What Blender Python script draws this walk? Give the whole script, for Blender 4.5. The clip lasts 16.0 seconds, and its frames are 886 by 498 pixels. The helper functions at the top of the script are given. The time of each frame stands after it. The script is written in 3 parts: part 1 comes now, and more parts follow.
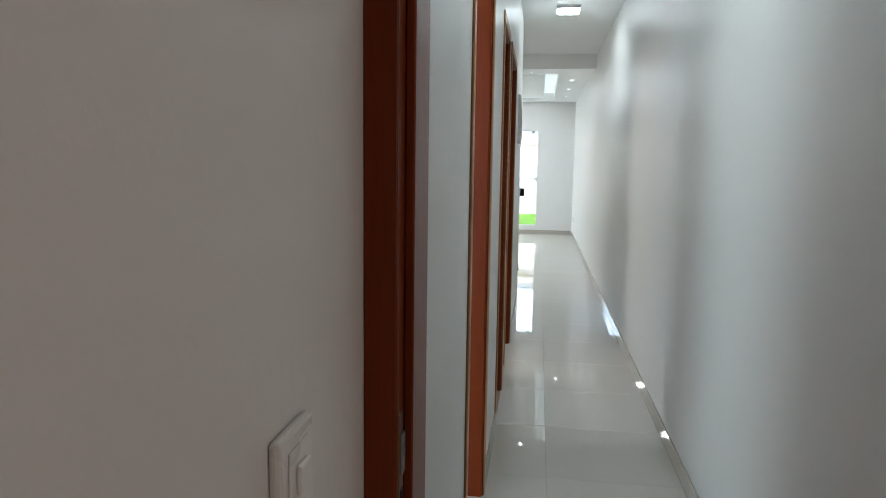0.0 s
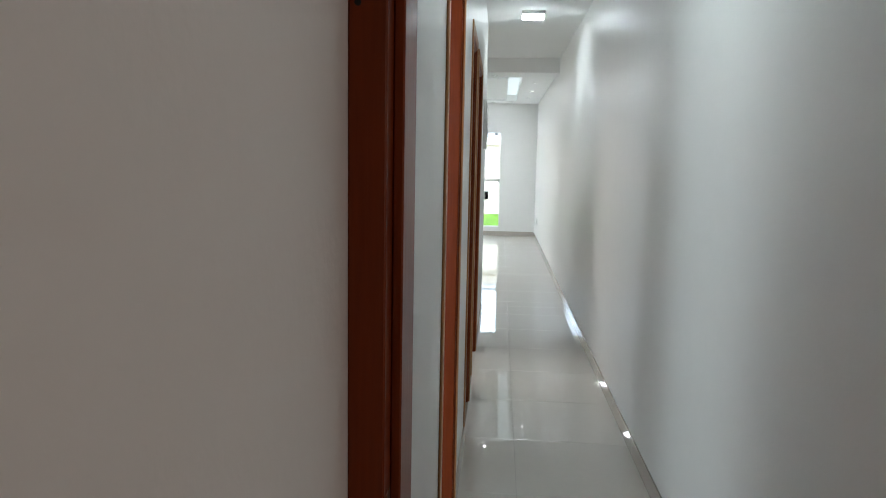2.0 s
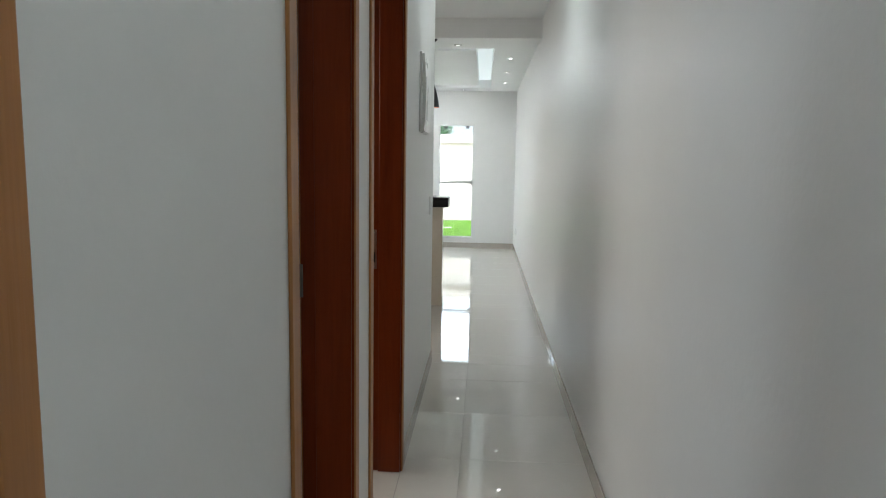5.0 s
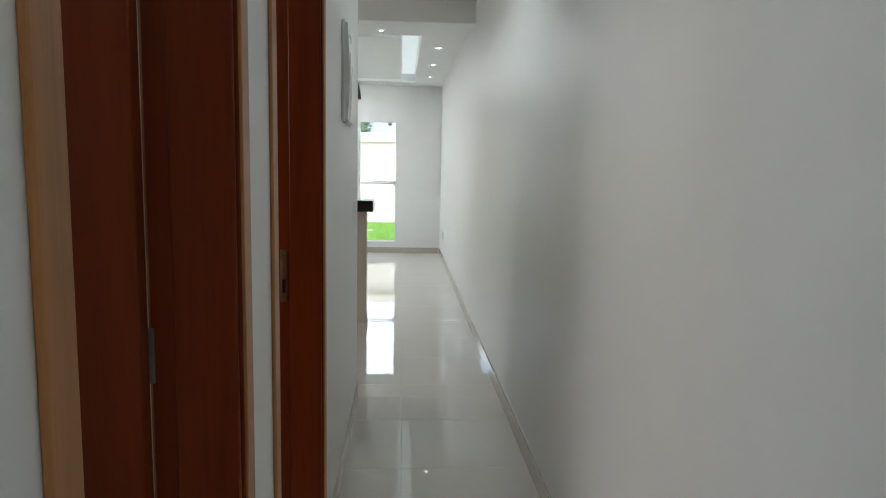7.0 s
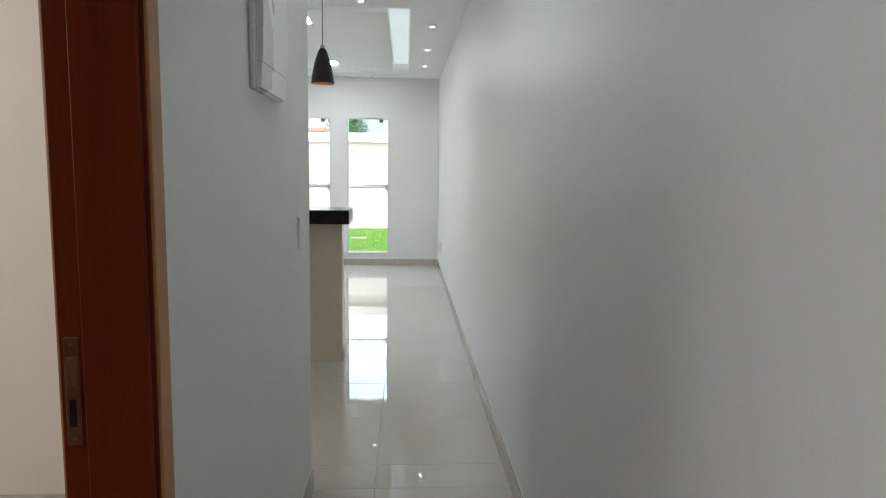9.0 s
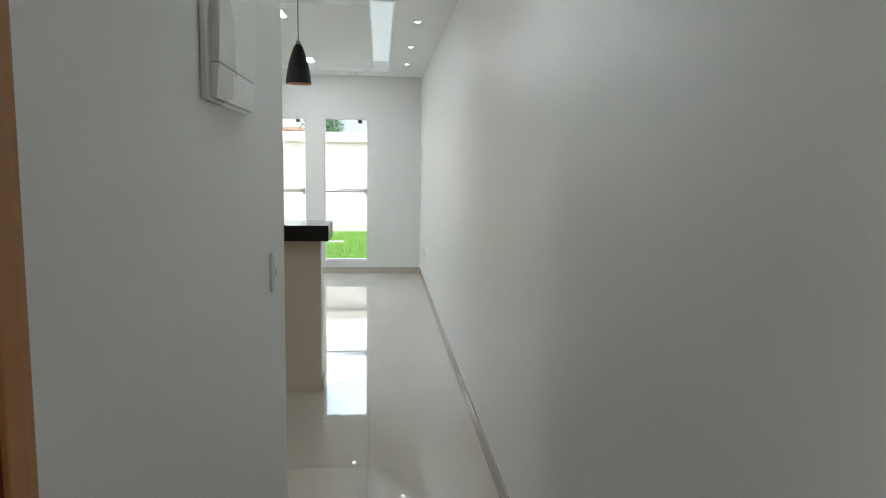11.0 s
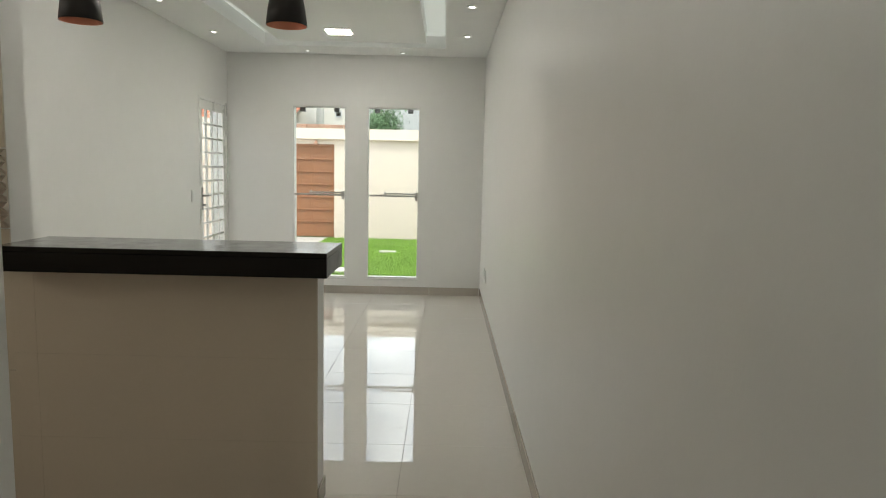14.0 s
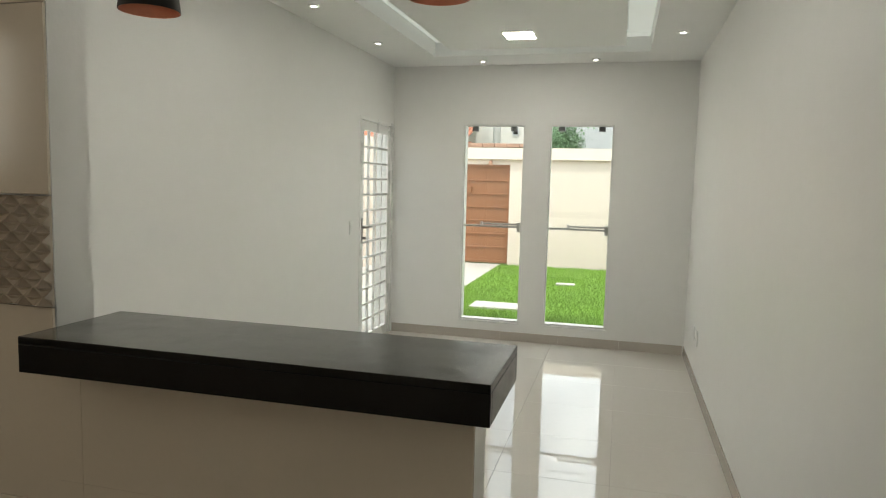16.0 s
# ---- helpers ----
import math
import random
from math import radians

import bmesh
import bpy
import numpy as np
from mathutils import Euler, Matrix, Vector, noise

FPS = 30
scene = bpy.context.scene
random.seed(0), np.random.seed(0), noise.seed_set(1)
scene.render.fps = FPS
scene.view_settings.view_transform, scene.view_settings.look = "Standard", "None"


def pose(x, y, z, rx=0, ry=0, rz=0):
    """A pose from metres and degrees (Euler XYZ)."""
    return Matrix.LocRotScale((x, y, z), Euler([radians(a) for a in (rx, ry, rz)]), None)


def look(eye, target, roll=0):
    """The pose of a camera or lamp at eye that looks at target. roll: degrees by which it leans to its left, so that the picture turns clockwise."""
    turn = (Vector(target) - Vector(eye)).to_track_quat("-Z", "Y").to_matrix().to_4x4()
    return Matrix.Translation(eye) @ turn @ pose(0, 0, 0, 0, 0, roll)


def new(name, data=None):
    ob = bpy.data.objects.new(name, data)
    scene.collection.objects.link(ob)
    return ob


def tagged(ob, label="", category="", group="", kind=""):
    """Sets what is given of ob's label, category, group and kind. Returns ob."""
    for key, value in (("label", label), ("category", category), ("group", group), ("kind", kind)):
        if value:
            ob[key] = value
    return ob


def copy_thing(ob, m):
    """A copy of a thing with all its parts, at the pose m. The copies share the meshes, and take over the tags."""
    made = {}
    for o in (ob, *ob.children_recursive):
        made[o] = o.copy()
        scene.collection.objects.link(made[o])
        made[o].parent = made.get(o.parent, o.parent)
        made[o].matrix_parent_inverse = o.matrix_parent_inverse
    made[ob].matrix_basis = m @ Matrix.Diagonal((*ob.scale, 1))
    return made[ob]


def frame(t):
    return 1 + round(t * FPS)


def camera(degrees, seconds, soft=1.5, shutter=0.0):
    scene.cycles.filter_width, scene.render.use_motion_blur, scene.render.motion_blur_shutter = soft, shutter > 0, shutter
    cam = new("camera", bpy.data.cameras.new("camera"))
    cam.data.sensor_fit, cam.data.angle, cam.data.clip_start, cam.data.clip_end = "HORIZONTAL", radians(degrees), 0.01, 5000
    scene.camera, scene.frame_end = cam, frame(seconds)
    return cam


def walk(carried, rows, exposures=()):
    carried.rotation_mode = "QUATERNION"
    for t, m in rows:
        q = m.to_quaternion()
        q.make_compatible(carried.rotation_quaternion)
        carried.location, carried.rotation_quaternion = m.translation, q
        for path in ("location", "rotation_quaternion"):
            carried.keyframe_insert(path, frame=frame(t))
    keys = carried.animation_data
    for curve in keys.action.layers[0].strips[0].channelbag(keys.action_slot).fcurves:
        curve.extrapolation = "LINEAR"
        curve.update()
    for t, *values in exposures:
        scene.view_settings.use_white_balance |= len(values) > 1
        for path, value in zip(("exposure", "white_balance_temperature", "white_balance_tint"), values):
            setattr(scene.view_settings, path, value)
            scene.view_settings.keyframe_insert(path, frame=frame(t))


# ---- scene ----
cam = camera(67.2, 16.0, soft=1.1)
PATH = [
    (0, (-0.656, -13.324, 1.359), (-0.935, -11.36, 1.106), 0.8),
    (0.5, (-0.704, -13.345, 1.396), (-0.948, -11.376, 1.14), 0.6),
    (1, (-0.693, -13.302, 1.39), (-0.921, -11.332, 1.133), 0.8),
    (1.5, (-0.738, -13.319, 1.412), (-0.92, -11.344, 1.158), 0.7),
    (2, (-0.697, -13.262, 1.424), (-0.861, -11.285, 1.166), 1.1),
    (2.5, (-0.607, -13.033, 1.409), (-0.742, -11.054, 1.149), 0.7),
    (3, (-0.515, -12.737, 1.394), (-0.644, -10.758, 1.134), 0.8),
    (3.5, (-0.489, -12.334, 1.4), (-0.616, -10.355, 1.137), 0.8),
    (6, (-0.56, -10.691, 1.342), (-0.648, -8.707, 1.102), 1.4),
    (6.5, (-0.66, -10.607, 1.357), (-0.553, -8.625, 1.117), 1.1),
    (7, (-0.594, -10.461, 1.356), (-0.47, -8.48, 1.112), 1.1),
    (7.5, (-0.498, -10.172, 1.355), (-0.371, -8.19, 1.113), 1.0),
    (8, (-0.465, -9.837, 1.354), (-0.345, -7.855, 1.111), 1.0),
    (8.5, (-0.429, -9.526, 1.341), (-0.314, -7.544, 1.098), 0.8),
    (9, (-0.467, -9.336, 1.344), (-0.351, -7.354, 1.108), 0.8),
    (9.5, (-0.59, -9.225, 1.4), (-0.383, -7.25, 1.161), 1.2),
    (12, (-0.472, -8.44, 1.425), (-0.306, -6.462, 1.181), 1.1),
    (12.5, (-0.455, -8.17, 1.426), (-0.299, -6.19, 1.196), 1.4),
    (13, (-0.452, -8.019, 1.425), (-0.295, -6.038, 1.193), 1.3),
    (13.5, (-0.402, -7.656, 1.398), (-0.287, -5.673, 1.16), 1.2),
    (14, (-0.41, -7.296, 1.38), (-0.411, -5.31, 1.145), 1.3),
    (14.5, (-0.43, -6.931, 1.381), (-0.511, -4.946, 1.148), 1.4),
    (15, (-0.432, -6.604, 1.446), (-0.684, -4.633, 1.219), 1.3),
    (15.5, (-0.496, -6.366, 1.499), (-0.889, -4.416, 1.287), 1.5),
    (16, (-0.592, -6.208, 1.485), (-1.104, -4.285, 1.287), 1.4),
]
walk(cam, [(t, look(eye, target, roll)) for t, eye, target, roll in PATH],
     [(0, 1.42, 5750, 5), (2, 1.42, 5800, 6), (3, 1.38, 5650, 4), (3.5, 1.3, 5850, 5), (6, 1.15, 5950, 7), (8, 1.0, 5950, 7), (9.5, 1.02, 5950, 7), (12.5, 0.76, 6300, 7), (14, 0.46, 6850, 7), (15, 0.33, 7150, 8), (16, 0.47, 6950, 6)])

# ---- world, sun, large lights ----
world = bpy.data.worlds.new("sky")
scene.world = world
world.use_nodes = True
wn, wl = world.node_tree.nodes, world.node_tree.links
sky = wn.new("ShaderNodeTexSky")
sky.sky_type, sky.sun_disc = "NISHITA", False
sky.sun_elevation, sky.sun_rotation = radians(62), radians(150)
sky.dust_density, sky.air_density = 2.0, 1.0
cloud_co = wn.new("ShaderNodeTexCoord")
cloud = wn.new("ShaderNodeTexNoise")
cloud.inputs["Scale"].default_value, cloud.inputs["Detail"].default_value = 3.6, 7
cloud_ramp = wn.new("ShaderNodeValToRGB")
cloud_ramp.color_ramp.elements[0].position, cloud_ramp.color_ramp.elements[1].position = 0.36, 0.60
cloud_ramp.color_ramp.elements[0].color = (0.22, 0.22, 0.22, 1)
cloud_mix = wn.new("ShaderNodeMixRGB")
cloud_mix.inputs["Color2"].default_value = (18.5, 19.6, 21.5, 1)
wl.new(cloud_co.outputs["Generated"], cloud.inputs["Vector"])
wl.new(cloud.outputs["Fac"], cloud_ramp.inputs["Fac"])
wl.new(cloud_ramp.outputs["Color"], cloud_mix.inputs["Fac"])
wl.new(sky.outputs["Color"], cloud_mix.inputs["Color1"])
wl.new(cloud_mix.outputs["Color"], wn["Background"].inputs["Color"])
wn["Background"].inputs["Strength"].default_value = 0.13

sun_data = bpy.data.lights.new("sun", "SUN")
sun_data.energy, sun_data.angle, sun_data.color = 1.5, radians(3), (1.0, 0.95, 0.88)
sun = new("sun", sun_data)
# the sun stands high behind the house and to its right
sun.matrix_world = look((0, 0, 20), (-0.5 * 20 * 0.53, 0.87 * 20 * 0.53, 0))


def window_light(name, at, towards, width, height, power, colour=(0.95, 0.98, 1.0)):
    """An area lamp before a closed wall, in place of a window that is never seen."""
    data = bpy.data.lights.new(name, "AREA")
    data.shape, data.size, data.size_y, data.energy, data.color = "RECTANGLE", width, height, power, colour
    ob = new(name, data)
    ob.matrix_world = look(at, towards)
    return ob


window_light("bedroom_daylight", (-3.93, -11.4, 1.6), (0, -11.4, 1.3), 1.8, 1.3, 15, (0.93, 1.0, 0.98))
window_light("bathroom_daylight", (-3.93, -9.7, 1.9), (0, -9.7, 1.2), 0.8, 0.7, 10)
window_light("study_daylight", (-3.93, -8.0, 1.6), (0, -8.0, 1.3), 2.1, 1.5, 21, (1.0, 0.94, 0.87))
window_light("kitchen_daylight", (-3.93, -5.7, 1.7), (0, -5.7, 1.2), 1.2, 1.0, 8, (1.0, 0.97, 0.9))
# added warm fill lamp; the suite's window is only assumed
window_light("suite_fill_lamp", (2.57, -13.8, 1.5), (-0.8, -13.3, 1.3), 1.4, 1.2, 7.5, (1.0, 0.76, 0.62))


# ---- materials ----
def material(name, colour, rough=0.5, metal=0.0, vary=0.06, scale=3.0, fine=60.0, bump=0.05, bump_scale=120.0,
             stretch=(1, 1, 1), coat=0.0, per_object=0.0, per_island=0.0, rough_vary=0.08):
    m = bpy.data.materials.new(name)
    m.use_nodes = True
    n, l = m.node_tree.nodes, m.node_tree.links
    b = n["Principled BSDF"]
    b.inputs["Metallic"].default_value = metal
    b.inputs["Coat Weight"].default_value = coat
    b.inputs["Coat Roughness"].default_value = 0.12
    mp = n.new("ShaderNodeMapping")
    mp.inputs["Scale"].default_value = stretch
    geo = n.new("ShaderNodeNewGeometry")
    l.new(geo.outputs["Position"], mp.inputs["Vector"])
    big = n.new("ShaderNodeTexNoise")
    big.inputs["Scale"].default_value, big.inputs["Detail"].default_value = scale, 4
    small = n.new("ShaderNodeTexNoise")
    small.inputs["Scale"].default_value, small.inputs["Detail"].default_value = fine, 3
    l.new(mp.outputs["Vector"], big.inputs["Vector"])
    l.new(mp.outputs["Vector"], small.inputs["Vector"])
    add = n.new("ShaderNodeMath")
    add.operation = "MULTIPLY_ADD"
    add.inputs[1].default_value = 0.5
    l.new(small.outputs["Fac"], add.inputs[0])
    l.new(big.outputs["Fac"], add.inputs[2])
    last = add.outputs[0]
    for amount, node, socket in ((per_object, "ShaderNodeObjectInfo", "Random"), (per_island, "ShaderNodeNewGeometry", "Random Per Island")):
        if amount:
            info = n.new(node)
            more = n.new("ShaderNodeMath")
            more.operation = "MULTIPLY_ADD"
            more.inputs[1].default_value = amount
            l.new(info.outputs[socket], more.inputs[0])
            l.new(last, more.inputs[2])
            last = more.outputs[0]
    ramp = n.new("ShaderNodeMapRange")
    ramp.inputs["From Min"].default_value, ramp.inputs["From Max"].default_value = 0.4, 1.1 + per_object + per_island
    ramp.inputs["To Min"].default_value, ramp.inputs["To Max"].default_value = 1 - vary, 1 + vary
    l.new(last, ramp.inputs["Value"])
    mul = n.new("ShaderNodeMixRGB")
    mul.blend_type = "MULTIPLY"
    mul.inputs["Fac"].default_value = 1
    mul.inputs["Color1"].default_value = (*colour, 1)
    l.new(ramp.outputs["Result"], mul.inputs["Color2"])
    l.new(mul.outputs["Color"], b.inputs["Base Color"])
    rr = n.new("ShaderNodeMapRange")
    rr.inputs["From Min"].default_value, rr.inputs["From Max"].default_value = 0.3, 0.7
    rr.inputs["To Min"].default_value, rr.inputs["To Max"].default_value = rough * (1 - rough_vary), rough * (1 + rough_vary)
    l.new(big.outputs["Fac"], rr.inputs["Value"])
    l.new(rr.outputs["Result"], b.inputs["Roughness"])
    if bump:
        tex = n.new("ShaderNodeTexNoise")
        tex.inputs["Scale"].default_value, tex.inputs["Detail"].default_value = bump_scale, 3
        l.new(mp.outputs["Vector"], tex.inputs["Vector"])
        bp = n.new("ShaderNodeBump")
        bp.inputs["Strength"].default_value, bp.inputs["Distance"].default_value = bump, 0.01
        l.new(tex.outputs["Fac"], bp.inputs["Height"])
        l.new(bp.outputs["Normal"], b.inputs["Normal"])
    return m


def glowing(name, colour, strength):
    m = bpy.data.materials.new(name)
    m.use_nodes = True
    b = m.node_tree.nodes["Principled BSDF"]
    b.inputs["Base Color"].default_value = (0.8, 0.8, 0.8, 1)
    b.inputs["Emission Color"].default_value = (*colour, 1)
    b.inputs["Emission Strength"].default_value = strength
    return m


WALL = material("white_wall_paint", (0.78, 0.775, 0.755), 0.42, vary=0.025, scale=1.3, fine=9, bump=0.06, bump_scale=55)
PEACH = material("peach_wall_paint", (0.76, 0.665, 0.57), 0.45, vary=0.025, scale=1.3, fine=9, bump=0.06, bump_scale=55)
CEIL = material("white_ceiling_paint", (0.87, 0.87, 0.86), 0.7, vary=0.015, bump=0.03)
OUTER = material("cream_facade_paint", (0.76, 0.66, 0.57), 0.8, vary=0.05, scale=1.0, bump=0.15, bump_scale=60)
COPING = material("pale_coping_paint", (0.80, 0.69, 0.58), 0.8, vary=0.08, scale=2.5, bump=0.1)
WOOD = material("varnished_red_brown_wood", (0.165, 0.029, 0.006), 0.34, vary=0.40, scale=5, fine=55, bump=0.06, bump_scale=45,
                stretch=(3.0, 3.0, 0.16), coat=0.03, per_object=0.25)
WOOD.node_tree.nodes["Principled BSDF"].inputs["Specular IOR Level"].default_value = 0.14
CASING = material("varnished_light_brown_wood", (0.42, 0.19, 0.065), 0.36, vary=0.32, scale=5, fine=50, bump=0.06, bump_scale=45,
                  stretch=(3.0, 3.0, 0.16), coat=0.03, per_object=0.25)
CASING.node_tree.nodes["Principled BSDF"].inputs["Specular IOR Level"].default_value = 0.25
FLOOR = material("polished_porcelain", (0.62, 0.585, 0.53), 0.022, vary=0.03, scale=0.9, fine=25, bump=0.0015, bump_scale=2, per_object=0.04)
FLOOR.node_tree.nodes["Principled BSDF"].inputs["Specular IOR Level"].default_value = 0.6
FLOOR.node_tree.nodes["Principled BSDF"].inputs["IOR"].default_value = 1.7
STONE = material("brown_stone_tile", (0.36, 0.27, 0.19), 0.25, vary=0.30, scale=7, fine=40, bump=0.01, bump_scale=12, per_object=0.1)
GROUT = material("beige_grout", (0.44, 0.41, 0.37), 0.9, vary=0.1)
BASE = material("taupe_porcelain", (0.47, 0.425, 0.375), 0.04, vary=0.05, scale=2, bump=0.005, per_object=0.1)
GRANITE = material("black_granite", (0.0035, 0.0033, 0.0031), 0.18, vary=0.5, scale=14, fine=320, bump=0.015, bump_scale=14, rough_vary=0.3)
GRANITE.node_tree.nodes["Principled BSDF"].inputs["Specular IOR Level"].default_value = 0.28
# darker copy of the same stone for the shaded sides, duller and without smears
GRANITE_EDGE = GRANITE.copy()
gn, gl = GRANITE.node_tree.nodes, GRANITE.node_tree.links
# gloss raised so that the top looks brighter lit than the sides
GRANITE.node_tree.nodes["Principled BSDF"].inputs["Specular IOR Level"].default_value = 0.85
# dried wiping marks on the polish, paled further to paint in the top's sheen
smear_co, smear_map = gn.new("ShaderNodeNewGeometry"), gn.new("ShaderNodeMapping")
smear_map.inputs["Scale"].default_value, smear_map.inputs["Rotation"].default_value = (3.0, 9.0, 3.0), (0, 0, 0.5)
smear, smear_fade, smear_sheen_mix = gn.new("ShaderNodeTexNoise"), gn.new("ShaderNodeMapRange"), gn.new("ShaderNodeMixRGB")
smear.inputs["Scale"].default_value, smear.inputs["Detail"].default_value, smear.inputs["Distortion"].default_value = 1.3, 6, 1.4
smear_fade.inputs["From Min"].default_value, smear_fade.inputs["From Max"].default_value = 0.36, 0.70
smear_sheen_mix.inputs["Color2"].default_value = (0.11, 0.107, 0.095, 1)
gl.new(smear_co.outputs["Position"], smear_map.inputs["Vector"])
gl.new(smear_map.outputs["Vector"], smear.inputs["Vector"])
gl.new(smear.outputs["Fac"], smear_fade.inputs["Value"])
gl.new(smear_fade.outputs["Result"], smear_sheen_mix.inputs["Fac"])
granite_base = GRANITE.node_tree.nodes["Principled BSDF"].inputs["Base Color"]
gl.new(granite_base.links[0].from_socket, smear_sheen_mix.inputs["Color1"])
gl.new(smear_sheen_mix.outputs["Color"], granite_base)
CREAM = material("cream_glazed_tile", (0.63, 0.555, 0.46), 0.16, vary=0.03, scale=1.5, bump=0.008, bump_scale=8, per_object=0.1)
RELIEF = material("relief_ceramic_tile", (0.52, 0.45, 0.37), 0.10, vary=0.04, bump=0.0)
ALU = material("pale_aluminium", (0.42, 0.42, 0.40), 0.42, metal=0.55, vary=0.05, bump=0.01)
WHITE_METAL = material("white_enamelled_metal", (0.78, 0.78, 0.76), 0.28, vary=0.03, bump=0.01)
PLASTIC = material("white_plastic", (0.80, 0.80, 0.78), 0.28, vary=0.02, bump=0.0)
STEEL = material("brushed_steel", (0.36, 0.35, 0.33), 0.32, metal=1.0, vary=0.15, scale=20, bump=0.02)
DARK_STEEL = material("dark_clamp_metal", (0.16, 0.16, 0.16), 0.4, metal=0.7, vary=0.1)
BRASS = material("aged_lock_metal", (0.30, 0.19, 0.12), 0.35, metal=0.9, vary=0.2, scale=30)
HINGE = material("dull_hinge_metal", (0.20, 0.19, 0.17), 0.5, metal=0.6, vary=0.2, scale=30)
# near-black colour: painted shade of the bolt holes, also the knot and house panes
NEAR_BLACK = material("near_black", (0.01, 0.008, 0.006), 0.9, vary=0.1)
BLACK = material("matt_black_metal", (0.016, 0.015, 0.015), 0.45, vary=0.1, bump=0.01)
COPPER = material("copper_inside", (0.80, 0.40, 0.28), 0.38, metal=0.75, vary=0.08, scale=10)
GATE = material("brown_painted_steel", (0.30, 0.135, 0.065), 0.5, vary=0.10, scale=3, bump=0.02)
CONCRETE = material("pale_concrete", (0.50, 0.475, 0.44), 0.85, vary=0.12, scale=3, bump=0.2, bump_scale=40)
SOIL = material("lawn_soil", (0.06, 0.10, 0.025), 0.95, vary=0.3, scale=5, bump=0.3, bump_scale=30)
GRASS = material("grass_blades", (0.24, 0.43, 0.06), 0.6, vary=0.35, scale=1.6, fine=8, bump=0, per_island=0.5)
BRICK = material("raw_brick", (0.45, 0.27, 0.19), 0.9, vary=0.25, scale=6, bump=0.2, per_object=0.4)
ROOF = material("clay_roof_tile", (0.36, 0.13, 0.07), 0.85, vary=0.3, scale=6, bump=0.2, per_object=0.4)
GREY = material("grey_cement_render", (0.50, 0.50, 0.50), 0.9, vary=0.2, scale=1.5, bump=0.2)
PALE = material("pale_house_paint", (0.66, 0.62, 0.56), 0.85, vary=0.10, scale=1.5, bump=0.1)
LEAF = material("tree_leaves", (0.11, 0.20, 0.09), 0.5, vary=0.45, scale=3, fine=12, bump=0, per_island=0.6)
BARK = material("tree_bark", (0.12, 0.09, 0.06), 0.9, vary=0.3, scale=10, bump=0.4)
PANEL_GLOW = glowing("led_panel_glow", (1.0, 0.99, 0.96), 58.0)
COOL_GLOW = glowing("cool_panel_glow", (0.96, 1.0, 0.95), 18.0)
SPOT_GLOW = glowing("spot_glow", (1.0, 0.98, 0.94), 12.0)
# weak emission added so that the ceiling slot looks lighter than the ceiling
COVE_GLOW = glowing("cove_added_glow", (0.90, 1.0, 0.96), 0.21)

GLASS = bpy.data.materials.new("clear_glass")
GLASS.use_nodes = True
gn, gl = GLASS.node_tree.nodes, GLASS.node_tree.links
g_clear, g_gloss, g_mix = gn.new("ShaderNodeBsdfTransparent"), gn.new("ShaderNodeBsdfGlossy"), gn.new("ShaderNodeMixShader")
g_clear.inputs["Color"].default_value = (0.95, 0.97, 0.96, 1)
g_gloss.inputs["Roughness"].default_value = 0.02
g_mix.inputs["Fac"].default_value = 0.04
gl.new(g_clear.outputs["BSDF"], g_mix.inputs[1])
gl.new(g_gloss.outputs["BSDF"], g_mix.inputs[2])
gl.new(g_mix.outputs["Shader"], gn["Material Output"].inputs["Surface"])


# ---- mesh helpers ----
def add_box(bm, x0, x1, y0, y1, z0, z1):
    v = [bm.verts.new((x, y, z)) for x in (min(x0, x1), max(x0, x1)) for y in (min(y0, y1), max(y0, y1)) for z in (min(z0, z1), max(z0, z1))]
    for f in ((0, 1, 3, 2), (4, 6, 7, 5), (0, 4, 5, 1), (2, 3, 7, 6), (0, 2, 6, 4), (1, 5, 7, 3)):
        bm.faces.new([v[i] for i in f])
    return v


def box(x0, x1, y0, y1, z0, z1, bevel=0.0, segments=2):
    bm = bmesh.new()
    add_box(bm, x0, x1, y0, y1, z0, z1)
    if bevel:
        bmesh.ops.bevel(bm, geom=list(bm.edges), offset=bevel, segments=segments, affect="EDGES", profile=0.5)
    return bm


def lathe(profile, steps=32, at=(0, 0, 0), axis="z"):
    """A turned body from (radius, height) pairs."""
    bm = bmesh.new()
    rings = []
    for r, h in profile:
        ring = []
        for i in range(steps):
            a = 2 * math.pi * i / steps
            p = (r * math.cos(a), r * math.sin(a), h)
            if axis == "y":
                p = (p[0], p[2], p[1])
            if axis == "x":
                p = (p[2], p[0], p[1])
            ring.append(bm.verts.new((p[0] + at[0], p[1] + at[1], p[2] + at[2])))
        rings.append(ring)
    for a, b in zip(rings, rings[1:]):
        for i in range(steps):
            bm.faces.new((a[i], a[(i + 1) % steps], b[(i + 1) % steps], b[i]))
    for ring in (rings[0], rings[-1]):
        bm.faces.new(ring)
    bmesh.ops.recalc_face_normals(bm, faces=bm.faces)
    for f in bm.faces:
        f.smooth = len(f.verts) == 4
    return bm


def mesh_of(name, bm, mat):
    me = bpy.data.meshes.new(name)
    bm.to_mesh(me)
    bm.free()
    me.materials.append(mat)
    return me


def part(name, bm, mat, parent=None, label=""):
    ob = new(name, mesh_of(name, bm, mat))
    ob.parent = parent
    if label:
        ob["label"] = label
    return ob


def thing(name, label, category="", group="", kind=""):
    return tagged(new(name), label, category, group, kind)


def slab(name, mat, x0, x1, y0, y1, z0, z1, label, category):
    return tagged(part(name, box(x0, x1, y0, y1, z0, z1), mat), label, category, kind="structure")


